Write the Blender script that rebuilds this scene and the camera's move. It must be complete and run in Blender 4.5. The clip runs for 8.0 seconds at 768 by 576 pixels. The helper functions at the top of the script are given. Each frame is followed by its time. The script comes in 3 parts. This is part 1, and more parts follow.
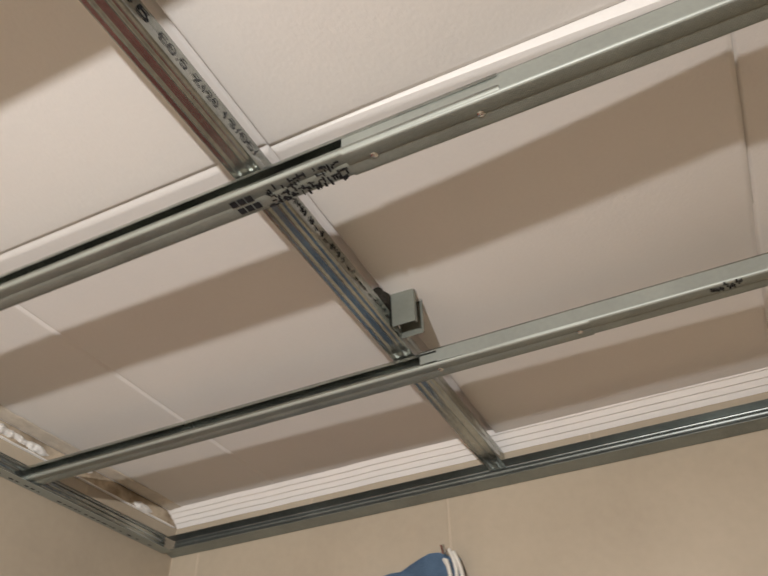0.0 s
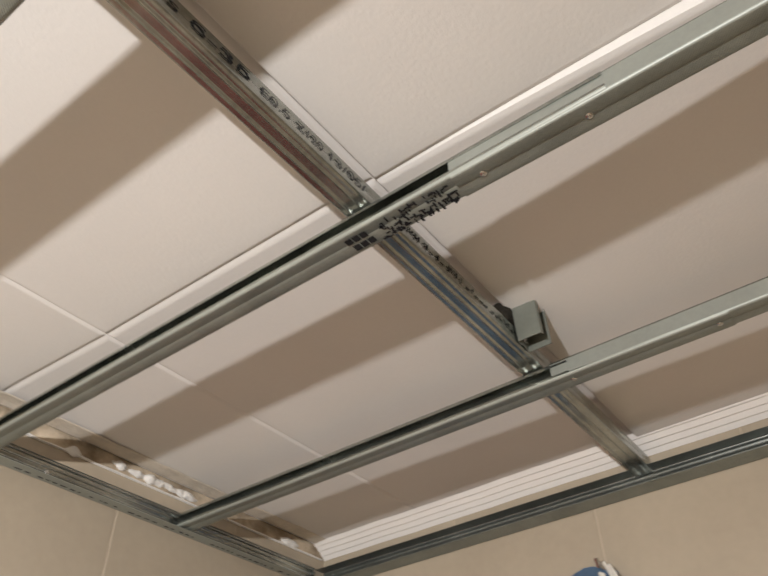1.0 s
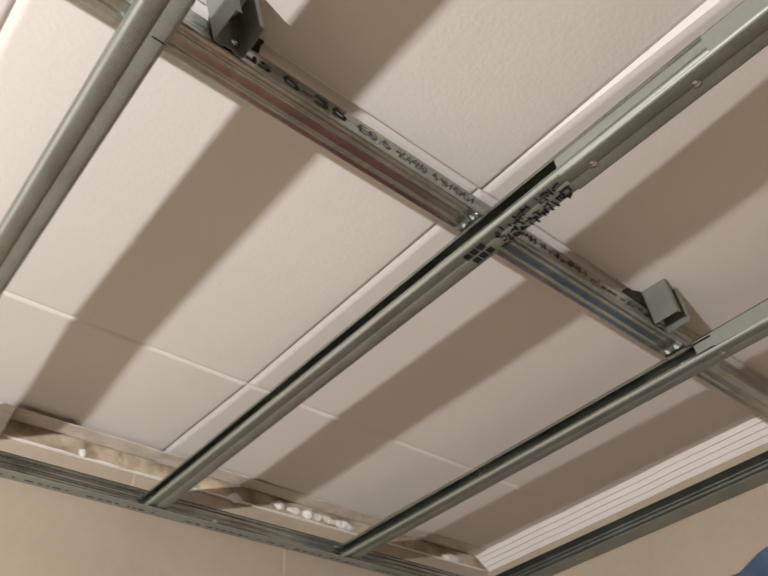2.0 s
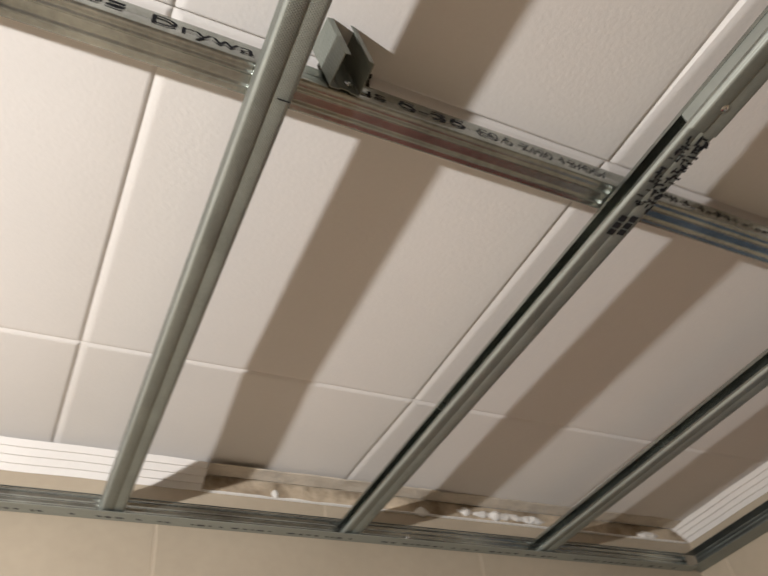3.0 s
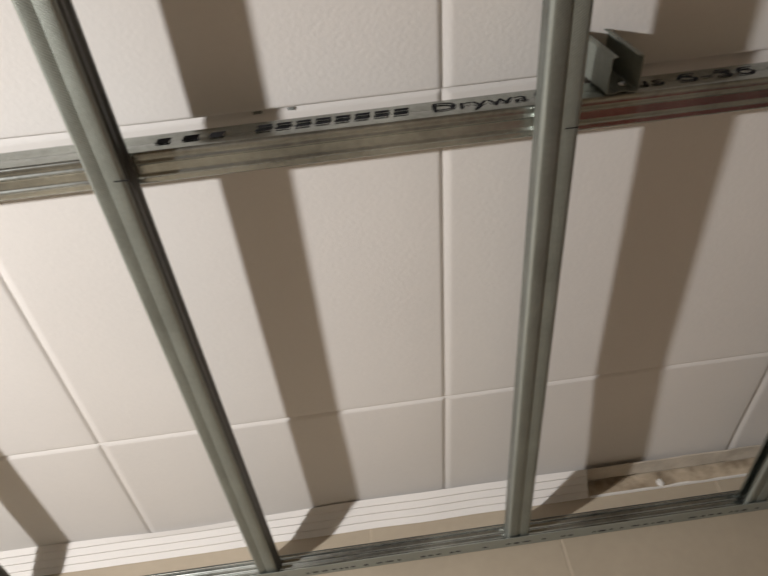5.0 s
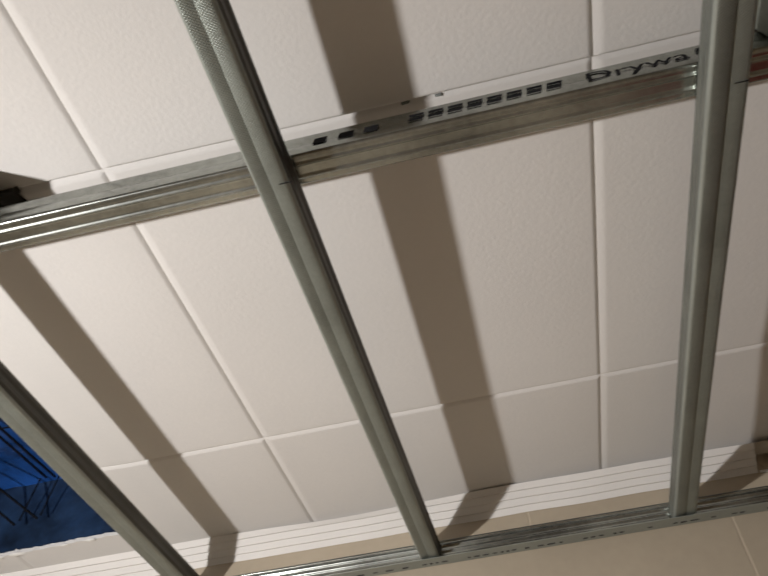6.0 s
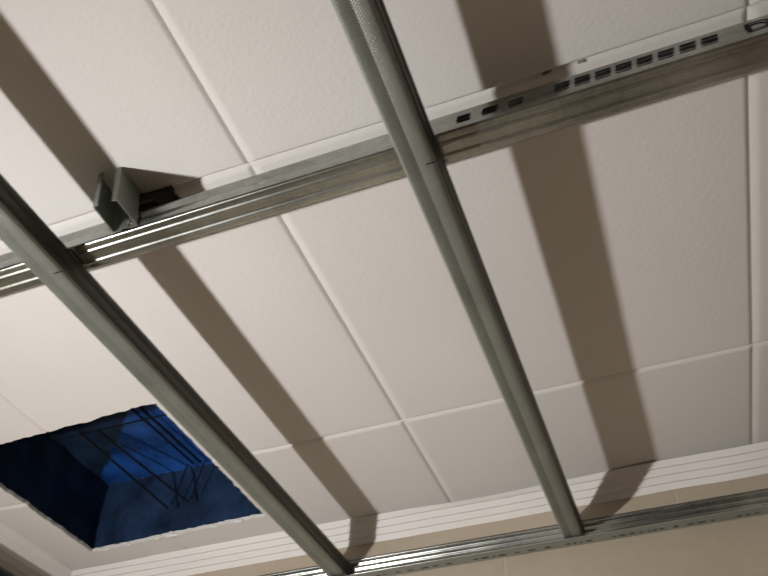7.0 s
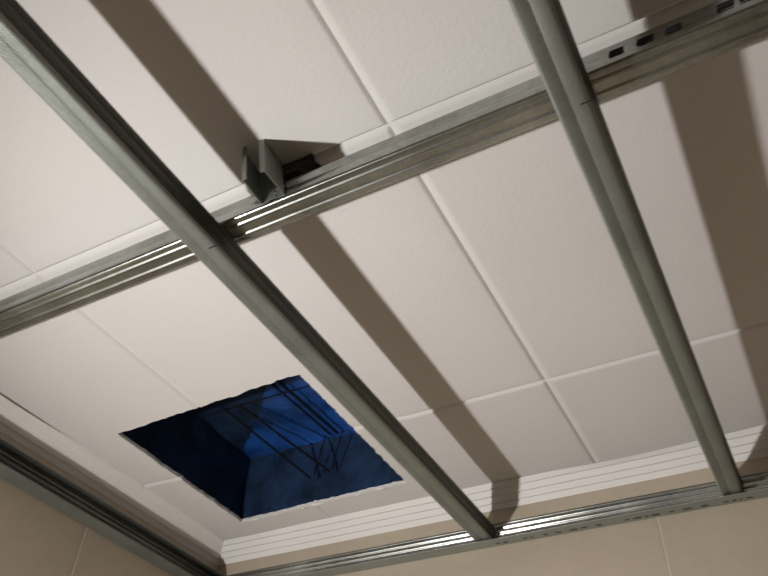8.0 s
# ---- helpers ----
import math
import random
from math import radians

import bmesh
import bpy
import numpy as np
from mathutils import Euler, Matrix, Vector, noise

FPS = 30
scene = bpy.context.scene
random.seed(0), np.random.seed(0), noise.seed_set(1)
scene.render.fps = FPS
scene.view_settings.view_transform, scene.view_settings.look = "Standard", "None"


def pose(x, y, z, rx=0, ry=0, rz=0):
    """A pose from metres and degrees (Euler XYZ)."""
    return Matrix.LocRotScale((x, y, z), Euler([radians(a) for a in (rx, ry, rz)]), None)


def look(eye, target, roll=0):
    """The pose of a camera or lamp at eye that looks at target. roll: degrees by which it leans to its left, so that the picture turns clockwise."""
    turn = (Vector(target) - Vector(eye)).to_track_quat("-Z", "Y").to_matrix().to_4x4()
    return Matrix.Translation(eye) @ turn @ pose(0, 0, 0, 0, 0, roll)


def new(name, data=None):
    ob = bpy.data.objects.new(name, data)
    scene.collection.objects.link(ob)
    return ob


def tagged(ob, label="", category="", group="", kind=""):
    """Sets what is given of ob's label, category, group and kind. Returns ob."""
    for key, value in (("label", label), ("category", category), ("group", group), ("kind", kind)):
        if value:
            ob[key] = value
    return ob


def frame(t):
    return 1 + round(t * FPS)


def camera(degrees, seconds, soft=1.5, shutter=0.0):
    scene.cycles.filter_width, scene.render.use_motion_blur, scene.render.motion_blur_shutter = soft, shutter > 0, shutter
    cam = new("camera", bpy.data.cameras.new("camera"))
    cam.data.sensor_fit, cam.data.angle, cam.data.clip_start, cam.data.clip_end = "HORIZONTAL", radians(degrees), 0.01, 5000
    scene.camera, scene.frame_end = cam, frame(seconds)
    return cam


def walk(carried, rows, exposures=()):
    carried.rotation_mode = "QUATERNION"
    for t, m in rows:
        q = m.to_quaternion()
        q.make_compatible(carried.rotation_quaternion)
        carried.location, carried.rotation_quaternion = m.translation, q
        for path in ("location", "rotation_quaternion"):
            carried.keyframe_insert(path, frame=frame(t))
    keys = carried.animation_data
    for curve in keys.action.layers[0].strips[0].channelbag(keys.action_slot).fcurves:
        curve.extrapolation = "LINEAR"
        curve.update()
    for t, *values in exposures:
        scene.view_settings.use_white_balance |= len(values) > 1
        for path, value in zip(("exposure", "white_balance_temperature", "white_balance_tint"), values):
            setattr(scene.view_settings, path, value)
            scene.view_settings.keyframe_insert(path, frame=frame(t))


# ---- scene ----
cam = camera(54.8, 8.0, 1.5, 0.45)
EXPOSURES = [(0.0, 1.29), (1.5, 1.21), (3.0, 0.90), (4.5, 0.34), (6.5, -0.28), (8.0, -0.50)]
PATH = [
    (0, (0.038, -0.865, 1.815), (1.445, -0.199, 3.072), -1.0),
    (0.5, (0.028, -0.856, 1.822), (1.364, -0.079, 3.091), -1.4),
    (1, (0.025, -0.849, 1.83), (1.267, 0.042, 3.119), -1.7),
    (1.5, (0.02, -0.845, 1.839), (1.161, 0.157, 3.141), -2.9),
    (3, (-0.038, -0.835, 1.833), (0.734, 0.418, 3.188), -9.3),
    (3.5, (-0.046, -0.858, 1.833), (0.523, 0.447, 3.238), -11.1),
    (4, (-0.068, -0.867, 1.838), (0.323, 0.482, 3.262), -10.9),
    (4.5, (-0.083, -0.875, 1.842), (0.176, 0.511, 3.261), -11.3),
    (5, (-0.116, -0.874, 1.842), (-0.034, 0.521, 3.273), -9.8),
    (6.5, (-0.19, -0.885, 1.848), (-0.528, 0.475, 3.274), -3.0),
    (7, (-0.217, -0.889, 1.844), (-0.689, 0.443, 3.26), -0.6),
    (7.5, (-0.245, -0.887, 1.839), (-0.851, 0.421, 3.225), 0.5),
    (8, (-0.277, -0.892, 1.837), (-1.002, 0.376, 3.203), 2.8),
]
walk(cam, [(t, look(eye, target, roll)) for t, eye, target, roll in PATH], EXPOSURES)

# ---- world and light ----
world = bpy.data.worlds.new("world")
world.use_nodes = True
scene.world = world
world.node_tree.nodes["Background"].inputs[0].default_value = (0.9, 0.85, 0.8, 1)
world.node_tree.nodes["Background"].inputs[1].default_value = 0.02

# one LED flood lamp low on the west side, shining across the room
flood = bpy.data.lights.new("flood_lamp", "AREA")
flood.shape, flood.size = "DISK", 0.046
flood.energy, flood.color = 22.0, (1.0, 0.975, 0.955)
lamp = new("flood_lamp", flood)
lamp.matrix_world = look((-1.125, -0.90, 1.868), (-0.625, -0.28, 1.658))


# ---- materials ----
def material(name, color, rough=0.6, metal=0.0, vary=0.12, scale=6.0, fine=120.0, bump=0.1, spec=0.5, tint=None, island=0.0):
    """A surface with two scales of colour change, uneven gloss and fine relief."""
    m = bpy.data.materials.new(name)
    m.use_nodes = True
    n, l = m.node_tree.nodes, m.node_tree.links
    b = n["Principled BSDF"]
    b.inputs["Metallic"].default_value = metal
    b.inputs["Specular IOR Level"].default_value = spec
    co = n.new("ShaderNodeTexCoord")
    big, small = n.new("ShaderNodeTexNoise"), n.new("ShaderNodeTexNoise")
    big.inputs["Scale"].default_value, big.inputs["Detail"].default_value = scale, 5
    small.inputs["Scale"].default_value, small.inputs["Detail"].default_value = fine, 4
    l.new(co.outputs["Object"], big.inputs["Vector"]), l.new(co.outputs["Object"], small.inputs["Vector"])
    add = n.new("ShaderNodeMath")
    add.operation = "MULTIPLY_ADD"
    l.new(small.outputs["Fac"], add.inputs[0])
    add.inputs[1].default_value = 0.35
    l.new(big.outputs["Fac"], add.inputs[2])
    ramp = n.new("ShaderNodeValToRGB")
    ramp.color_ramp.elements[0].position, ramp.color_ramp.elements[1].position = 0.4, 0.95
    lo = tuple(c * (1 - vary) for c in color)
    hi = tuple(min(1, c * (1 + vary)) for c in (tint or color))
    ramp.color_ramp.elements[0].color, ramp.color_ramp.elements[1].color = (*lo, 1), (*hi, 1)
    l.new(add.outputs[0], ramp.inputs[0])
    out = ramp.outputs[0]
    if island:
        info, hsv, rng = n.new("ShaderNodeObjectInfo"), n.new("ShaderNodeHueSaturation"), n.new("ShaderNodeMapRange")
        rng.inputs["To Min"].default_value, rng.inputs["To Max"].default_value = 1 - island, 1 + island
        l.new(info.outputs["Random"], rng.inputs["Value"])
        l.new(rng.outputs[0], hsv.inputs["Value"])
        l.new(out, hsv.inputs["Color"])
        out = hsv.outputs[0]
    l.new(out, b.inputs["Base Color"])
    rr = n.new("ShaderNodeMapRange")
    rr.inputs["To Min"].default_value, rr.inputs["To Max"].default_value = rough * 0.85, min(1, rough * 1.15)
    l.new(big.outputs["Fac"], rr.inputs["Value"])
    l.new(rr.outputs[0], b.inputs["Roughness"])
    bp = n.new("ShaderNodeBump")
    bp.inputs["Strength"].default_value, bp.inputs["Distance"].default_value = bump, 0.002
    l.new(small.outputs["Fac"], bp.inputs["Height"])
    l.new(bp.outputs[0], b.inputs["Normal"])
    return m


def knurl(m, size=900.0, strength=0.3):
    """Adds rows of fine diagonal dimples, as rolled into galvanized flanges."""
    n, l = m.node_tree.nodes, m.node_tree.links
    old = [x for x in n if x.bl_idname == "ShaderNodeBump"][0]
    co = [x for x in n if x.bl_idname == "ShaderNodeTexCoord"][0]
    waves = []
    for angle in (0.9, -0.9):
        mp, w = n.new("ShaderNodeMapping"), n.new("ShaderNodeTexWave")
        mp.inputs["Rotation"].default_value = (0, 0, angle)
        w.inputs["Scale"].default_value = size / 6.3
        l.new(co.outputs["Object"], mp.inputs["Vector"])
        l.new(mp.outputs[0], w.inputs["Vector"])
        waves.append(w)
    mul, bp = n.new("ShaderNodeMath"), n.new("ShaderNodeBump")
    mul.operation = "MULTIPLY"
    l.new(waves[0].outputs["Fac"], mul.inputs[0]), l.new(waves[1].outputs["Fac"], mul.inputs[1])
    bp.inputs["Strength"].default_value, bp.inputs["Distance"].default_value = strength, 0.0008
    l.new(mul.outputs[0], bp.inputs["Height"]), l.new(old.outputs[0], bp.inputs["Normal"])
    l.new(bp.outputs[0], n["Principled BSDF"].inputs["Normal"])
    return m


STEEL = material("galvanized_steel", (0.25, 0.257, 0.24), 0.26, 0.93, 0.25, 9.0, 160.0, 0.04, tint=(0.42, 0.45, 0.42))
BAR = material("rolled_steel", (0.26, 0.267, 0.25), 0.24, 0.93, 0.28, 9.0, 160.0, 0.04, tint=(0.43, 0.45, 0.42))
grain = BAR.node_tree.nodes.new("ShaderNodeCombineXYZ")     # fine rolling marks on pieces that lie along x
grain.inputs[0].default_value = 1.0
BAR.node_tree.links.new(grain.outputs[0], BAR.node_tree.nodes["Principled BSDF"].inputs["Tangent"])
BAR.node_tree.nodes["Principled BSDF"].inputs["Anisotropic"].default_value = 0.4
FLANGE = knurl(material("knurled_galvanized_steel", (0.25, 0.27, 0.245), 0.42, 0.6, 0.2, 12.0, 200.0, 0.10), 950.0, 0.45)
DULL = knurl(material("dull_galvanized_steel", (0.20, 0.21, 0.19), 0.40, 0.6, 0.25, 14.0, 180.0, 0.08))
HANGER = knurl(material("hanger_steel", (0.22, 0.235, 0.205), 0.42, 0.45, 0.15, 14.0, 180.0, 0.06), 800.0, 0.4)
PALE = material("pale_galvanized_steel", (0.33, 0.35, 0.32), 0.52, 0.5, 0.12, 10.0, 160.0, 0.04)
# darker steel: shade of webs turned from the lamp, put into the colour
SHADED = material("shaded_galvanized_web", (0.075, 0.072, 0.062), 0.42, 0.6, 0.25, 9.0, 120.0, 0.06)
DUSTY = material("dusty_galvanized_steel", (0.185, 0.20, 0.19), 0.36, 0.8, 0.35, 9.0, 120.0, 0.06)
SCREW = material("zinc_screw", (0.62, 0.62, 0.6), 0.25, 1.0, 0.1, 40, 300, 0.05)
INK = material("black_ink", (0.018, 0.018, 0.02), 0.95, 0.0, 0.4, 60, 900, 0.0, spec=0.03, tint=(0.026, 0.026, 0.028))
FADED = material("faded_ink", (0.09, 0.09, 0.09), 0.95, 0.0, 0.4, 60, 900, 0.0, spec=0.03, tint=(0.11, 0.11, 0.11))
WORN = material("worn_ink", (0.12, 0.125, 0.12), 0.9, 0.0, 0.4, 60, 900, 0.0, spec=0.05, tint=(0.2, 0.21, 0.2))
PANEL = material("white_ceiling_paint", (0.76, 0.735, 0.71), 0.85, 0.0, 0.035, 3.0, 210.0, 0.16, spec=0.25)
FOAM = material("white_foam_trim", (0.84, 0.81, 0.78), 0.8, 0.0, 0.03, 8.0, 220.0, 0.15, spec=0.25)
TILE = material("beige_ceramic", (0.41, 0.345, 0.262), 0.42, 0.0, 0.07, 4.0, 60.0, 0.03, spec=0.4, tint=(0.435, 0.37, 0.285), island=0.035)
GROUT = material("pale_grout", (0.53, 0.45, 0.35), 0.9, 0.0, 0.1, 12, 200, 0.3, spec=0.2)
BARE = material("bare_plaster", (0.30, 0.225, 0.15), 0.95, 0.0, 0.35, 22.0, 90.0, 0.9, spec=0.15, tint=(0.50, 0.42, 0.32))
CREAM = material("cream_ceiling_edge", (0.60, 0.54, 0.46), 0.9, 0.0, 0.18, 26.0, 120.0, 0.5, spec=0.2)
LUMP = material("white_plaster_lump", (0.8, 0.78, 0.75), 0.9, 0.0, 0.08, 30, 150, 0.6, spec=0.2)
BLUE = material("blue_plastic_sheet", (0.005, 0.012, 0.034), 0.28, 0.0, 0.6, 9.0, 40.0, 0.5, spec=0.45, tint=(0.014, 0.080, 0.32))
# near-black lining; on the shaft's west side it stands in for shade
NAVY = material("dark_navy_lining", (0.007, 0.011, 0.018), 0.5, 0.0, 0.5, 12.0, 60.0, 0.5, spec=0.3, tint=(0.010, 0.027, 0.066))
SLATE = material("slate_blue_lining", (0.008, 0.012, 0.022), 0.4, 0.0, 0.6, 12.0, 60.0, 0.6, spec=0.4, tint=(0.016, 0.038, 0.088))
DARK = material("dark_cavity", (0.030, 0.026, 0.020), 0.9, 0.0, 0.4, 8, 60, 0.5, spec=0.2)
RUST = material("dark_wire", (0.008, 0.009, 0.012), 0.8, 0.0, 0.3, 40, 200, 0.2, spec=0.1)
CLOTH = material("blue_cloth", (0.15, 0.24, 0.37), 0.9, 0.0, 0.35, 20, 400, 0.5, spec=0.1)
RED = material("red_towelling", (0.42, 0.075, 0.06), 0.95, 0.0, 0.3, 25, 500, 0.6, spec=0.1)
CORD = material("white_cotton_cord", (0.72, 0.69, 0.63), 0.9, 0.0, 0.1, 60, 600, 0.6, spec=0.1)
CONCRETE = material("grey_concrete", (0.36, 0.33, 0.30), 0.95, 0.0, 0.2, 6, 80, 0.6, spec=0.2)
FLOOR = material("beige_floor_tile", (0.60, 0.50, 0.38), 0.4, 0.0, 0.1, 5, 60, 0.05)

# ---- sizes ----
CEIL = 2.493          # old ceiling, underside
LOW = 2.400           # underside of the studs
NORTH, SOUTH, EAST, WEST = 0.293, -1.95, 1.343, -1.325
HOLE = (-1.198, -0.827, -0.166, 0.191)   # x0 x1 y0 y1
SHAFT = 2.638


# ---- mesh helpers ----
def link(name, bm, mats, parent=None, label="", smooth=False):
    bmesh.ops.recalc_face_normals(bm, faces=bm.faces)
    me = bpy.data.meshes.new(name)
    bm.to_mesh(me)
    bm.free()
    for m in mats if isinstance(mats, (list, tuple)) else [mats]:
        me.materials.append(m)
    if smooth:
        for p in me.polygons:
            p.use_smooth = True
        me.set_sharp_from_angle(angle=radians(38))
    ob = new(name, me)
    if parent:
        ob.parent = parent
    if label:
        tagged(ob, label)
    return ob


def part(name, bm, mats, parent, label="", smooth=False):
    return link(name, bm, mats, parent, label, smooth)


def box(bm, x0, x1, y0, y1, z0, z1, bevel=0.0, mat=0):
    r = bmesh.ops.create_cube(bm, size=1, matrix=Matrix.LocRotScale(((x0 + x1) / 2, (y0 + y1) / 2, (z0 + z1) / 2), None, (abs(x1 - x0), abs(y1 - y0), abs(z1 - z0))))
    faces = {f for v in r["verts"] for f in v.link_faces}
    for f in faces:
        f.material_index = mat
    if bevel:
        bmesh.ops.bevel(bm, geom=list({e for v in r["verts"] for e in v.link_edges}), offset=bevel, segments=1, affect="EDGES")


def thin(path, t):
    """The closed outline of a bent sheet of thickness t that follows path."""
    pts = [Vector(p) for p in path]
    out = []
    for i, p in enumerate(pts):
        a = (p - pts[i - 1]).normalized() if i else (pts[1] - p).normalized()
        b = (pts[i + 1] - p).normalized() if i < len(pts) - 1 else a
        na, nb = Vector((-a.y, a.x)), Vector((-b.y, b.x))
        mid = (na + nb).normalized()
        out.append(p + mid * (t / max(0.35, mid.dot(na))))
    return [tuple(p) for p in pts] + [tuple(p) for p in reversed(out)]


def sweep(bm, outline, frames, mats=None):
    """Lofts a closed outline through frames (matrices that take (u, v, 0) to the place), with capped ends."""
    rings = [[bm.verts.new(m @ Vector((u, v, 0))) for u, v in outline] for m in frames]
    k = len(outline)
    for a, b in zip(rings, rings[1:]):
        for i in range(k):
            f = bm.faces.new((a[i], a[(i + 1) % k], b[(i + 1) % k], b[i]))
            if mats:
                f.material_index = mats(i)
    for r in (rings[0], rings[-1]):
        bm.faces.new(r)


def frames_along(p0, p1, uaxis, vaxis, n=1):
    p0, p1, u, v = Vector(p0), Vector(p1), Vector(uaxis), Vector(vaxis)
    w = (p1 - p0).normalized()
    out = []
    for i in range(n + 1):
        m = Matrix((u, v, w)).transposed().to_4x4()
        m.translation = p0.lerp(p1, i / n)
        out.append(m)
    return out


def tube(bm, pts, r, sides=6):
    rings = []
    pts = [Vector(p) for p in pts]
    for i, p in enumerate(pts):
        d = (pts[min(i + 1, len(pts) - 1)] - pts[max(i - 1, 0)]).normalized()
        a = d.orthogonal().normalized()
        b = d.cross(a)
        if rings:
            ref = (rings[-1][0].co - pts[i - 1])
            a = (ref - d * ref.dot(d)).normalized()
            b = d.cross(a)
        rings.append([bm.verts.new(p + (a * math.cos(2 * math.pi * k / sides) + b * math.sin(2 * math.pi * k / sides)) * r) for k in range(sides)])
    for a, b in zip(rings, rings[1:]):
        for k in range(sides):
            bm.faces.new((a[k], a[(k + 1) % sides], b[(k + 1) % sides], b[k]))
    bm.faces.new(rings[0]), bm.faces.new(rings[-1])


# ---- steel profiles ----
W, H = 0.0355, 0.0288


def rib_points(a, z, half, tall):
    """One rounded rib on a web at u = a, round the height z."""
    top = [(a + tall * (0.5 + 0.5 * math.cos(math.pi * k / 3)), z + half * k / 3) for k in range(-3, 4)]
    return [(a, z - half - 0.0004)] + top + [(a, z + half + 0.0004)]


def stud_path(h=H, w=W, lip=0.006, rib=0.0026, lean=0.0, half=0.0040):
    """The middle line of a C stud: web at +u, open towards -u, flanges at v = 0 and h, with a rolled line along their middle."""
    a, g = w / 2, 0.0016
    left = [(-a, lip + 0.0015), (-a, 0.0042), (-a + 0.0004, 0.0025), (-a + 0.0013, 0.0012), (-a + 0.0028, 0.0003), (-a + 0.0050, 0)]
    right = [(-u, v) for u, v in reversed(left[1:])]
    low = left + [(-0.0060, g * 0.35), (-0.0010, g), (0.0016, 0)] + right
    web = rib_points(a, h * 0.30, half, rib) + rib_points(a, h * 0.70, half, rib)
    high = [(u, h - v) for u, v in reversed(low)]
    return [(u - lean * (1 - v / h) * max(0.0, (u + a) / w), v) for u, v in low + web + high]


def stud_mats(path):
    """Knurled steel for the flanges, another steel for the outside of the web."""
    k = len(path)

    def pick(i):
        if i < k:
            return 1 if 4 <= i <= 9 or k - 11 <= i <= k - 6 else 2 if 13 <= i <= k - 15 else 3 if 1 <= i <= 12 else 0
        return 0
    return pick


def stud(name, p0, p1, label, flip=1, group="ceiling studs", n=4, rib=0.0026, high=H, web=None, lean=0.0):
    """A lying stud from p0 to p1 (middle of its underside). flip -1 opens it towards +x."""
    bm = bmesh.new()
    path = stud_path(high, rib=rib, lean=lean)
    o = Vector(p0)
    sweep(bm, thin(path, 0.0009), frames_along((0, 0, 0), Vector(p1) - o, (flip, 0, 0), (0, 0, 1), n), stud_mats(path))
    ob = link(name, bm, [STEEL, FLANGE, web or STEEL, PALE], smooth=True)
    ob.location = o
    return tagged(ob, label, "metal stud", group)


def screw(parent, at, axis=(0, 0, -1), r=0.0042):
    """A wafer-head screw with a cross recess; axis points out of the sheet."""
    bm = bmesh.new()
    prof = [(0.0, 0.0014), (0.0016, 0.0022), (r * 0.75, 0.0020), (r, 0.0010), (r, -0.0004)]
    last = None
    for rad, hgt in prof:
        ring = [bm.verts.new((max(rad, 0.0003) * math.cos(k * math.pi / 6), max(rad, 0.0003) * math.sin(k * math.pi / 6), hgt)) for k in range(12)]
        if last:
            for k in range(12):
                bm.faces.new((last[k], last[(k + 1) % 12], ring[(k + 1) % 12], ring[k]))
        else:
            bm.faces.new(ring)
        last = ring
    bm.transform(Vector(axis).to_track_quat("Z", "Y").to_matrix().to_4x4())
    ob = part("screw", bm, SCREW, parent, "small shiny zinc screw head", True)
    ob.location = Vector(at) - parent.location
    return ob


def flat(bm, place, ua, va, u0, u1, v0, v1, t=0.0002, skew=0.0):
    """A printed patch: a thin quad in the plane of ua, va."""
    place, ua, va = Vector(place), Vector(ua), Vector(va)
    n = ua.cross(va).normalized() * t
    bm.faces.new([bm.verts.new(place + ua * (u + skew * v) + va * v + n) for u, v in ((u0, v0), (u1, v0), (u1, v1), (u0, v1))])


def lettering(name, text, size, m, parent, mat, width):
    """Words as a mesh, from the built-in font, laid at the pose m."""
    cu = bpy.data.curves.new(name, "FONT")
    cu.body, cu.size, cu.offset = text, size, size * 0.006
    tmp = new("tmp", cu)
    me = bpy.data.meshes.new_from_object(tmp.evaluated_get(bpy.context.evaluated_depsgraph_get()))
    bpy.data.objects.remove(tmp)
    xs = [v.co.x for v in me.vertices]
    me.transform(Matrix.Diagonal((width / (max(xs) - min(xs)), 1, 1, 1)) @ Matrix.Translation((-min(xs), 0, 0)))
    me.materials.clear()
    me.materials.append(mat)
    ob = new(name, me)
    ob.parent = parent
    ob.matrix_basis = m
    return ob


# ---- the room: walls, floor, slab ----
def wall(name, x0, x1, y0, y1, z0=0.0, z1=2.75):
    bm = bmesh.new()
    box(bm, x0, x1, y0, y1, z0, z1)
    return tagged(link(name, bm, GROUT), "wall of beige ceramic tiles with pale joints", "wall", kind="structure")


BED, FACE = 0.004, 0.0007
wall_north = wall("wall_north", WEST - 0.12, EAST + 0.12, NORTH + FACE, NORTH + 0.12)
wall_south = wall("wall_south", WEST - 0.12, EAST + 0.12, SOUTH - 0.12, SOUTH - FACE)
wall_east = wall("wall_east", EAST + FACE, EAST + 0.12, SOUTH - FACE, NORTH + FACE)
wall_west = wall("wall_west", WEST - 0.12, WEST - FACE, SOUTH - FACE, NORTH + FACE)
bm = bmesh.new()
box(bm, WEST - 0.12, EAST + 0.12, SOUTH - 0.12, NORTH + 0.12, -0.12, 0)
tagged(link("floor", bm, FLOOR), "beige tiled floor of the room", "floor", kind="structure")


# ---- old ceiling of square panels, with the hole ----
def groove(d, steep, flat_side, depth):
    """A joint: one panel edge breaks off sharply, the next one is rounded."""
    d = -d / steep if d < 0 else d / flat_side
    return depth * (1 - d) ** 1.4 if d < 1 else 0.0


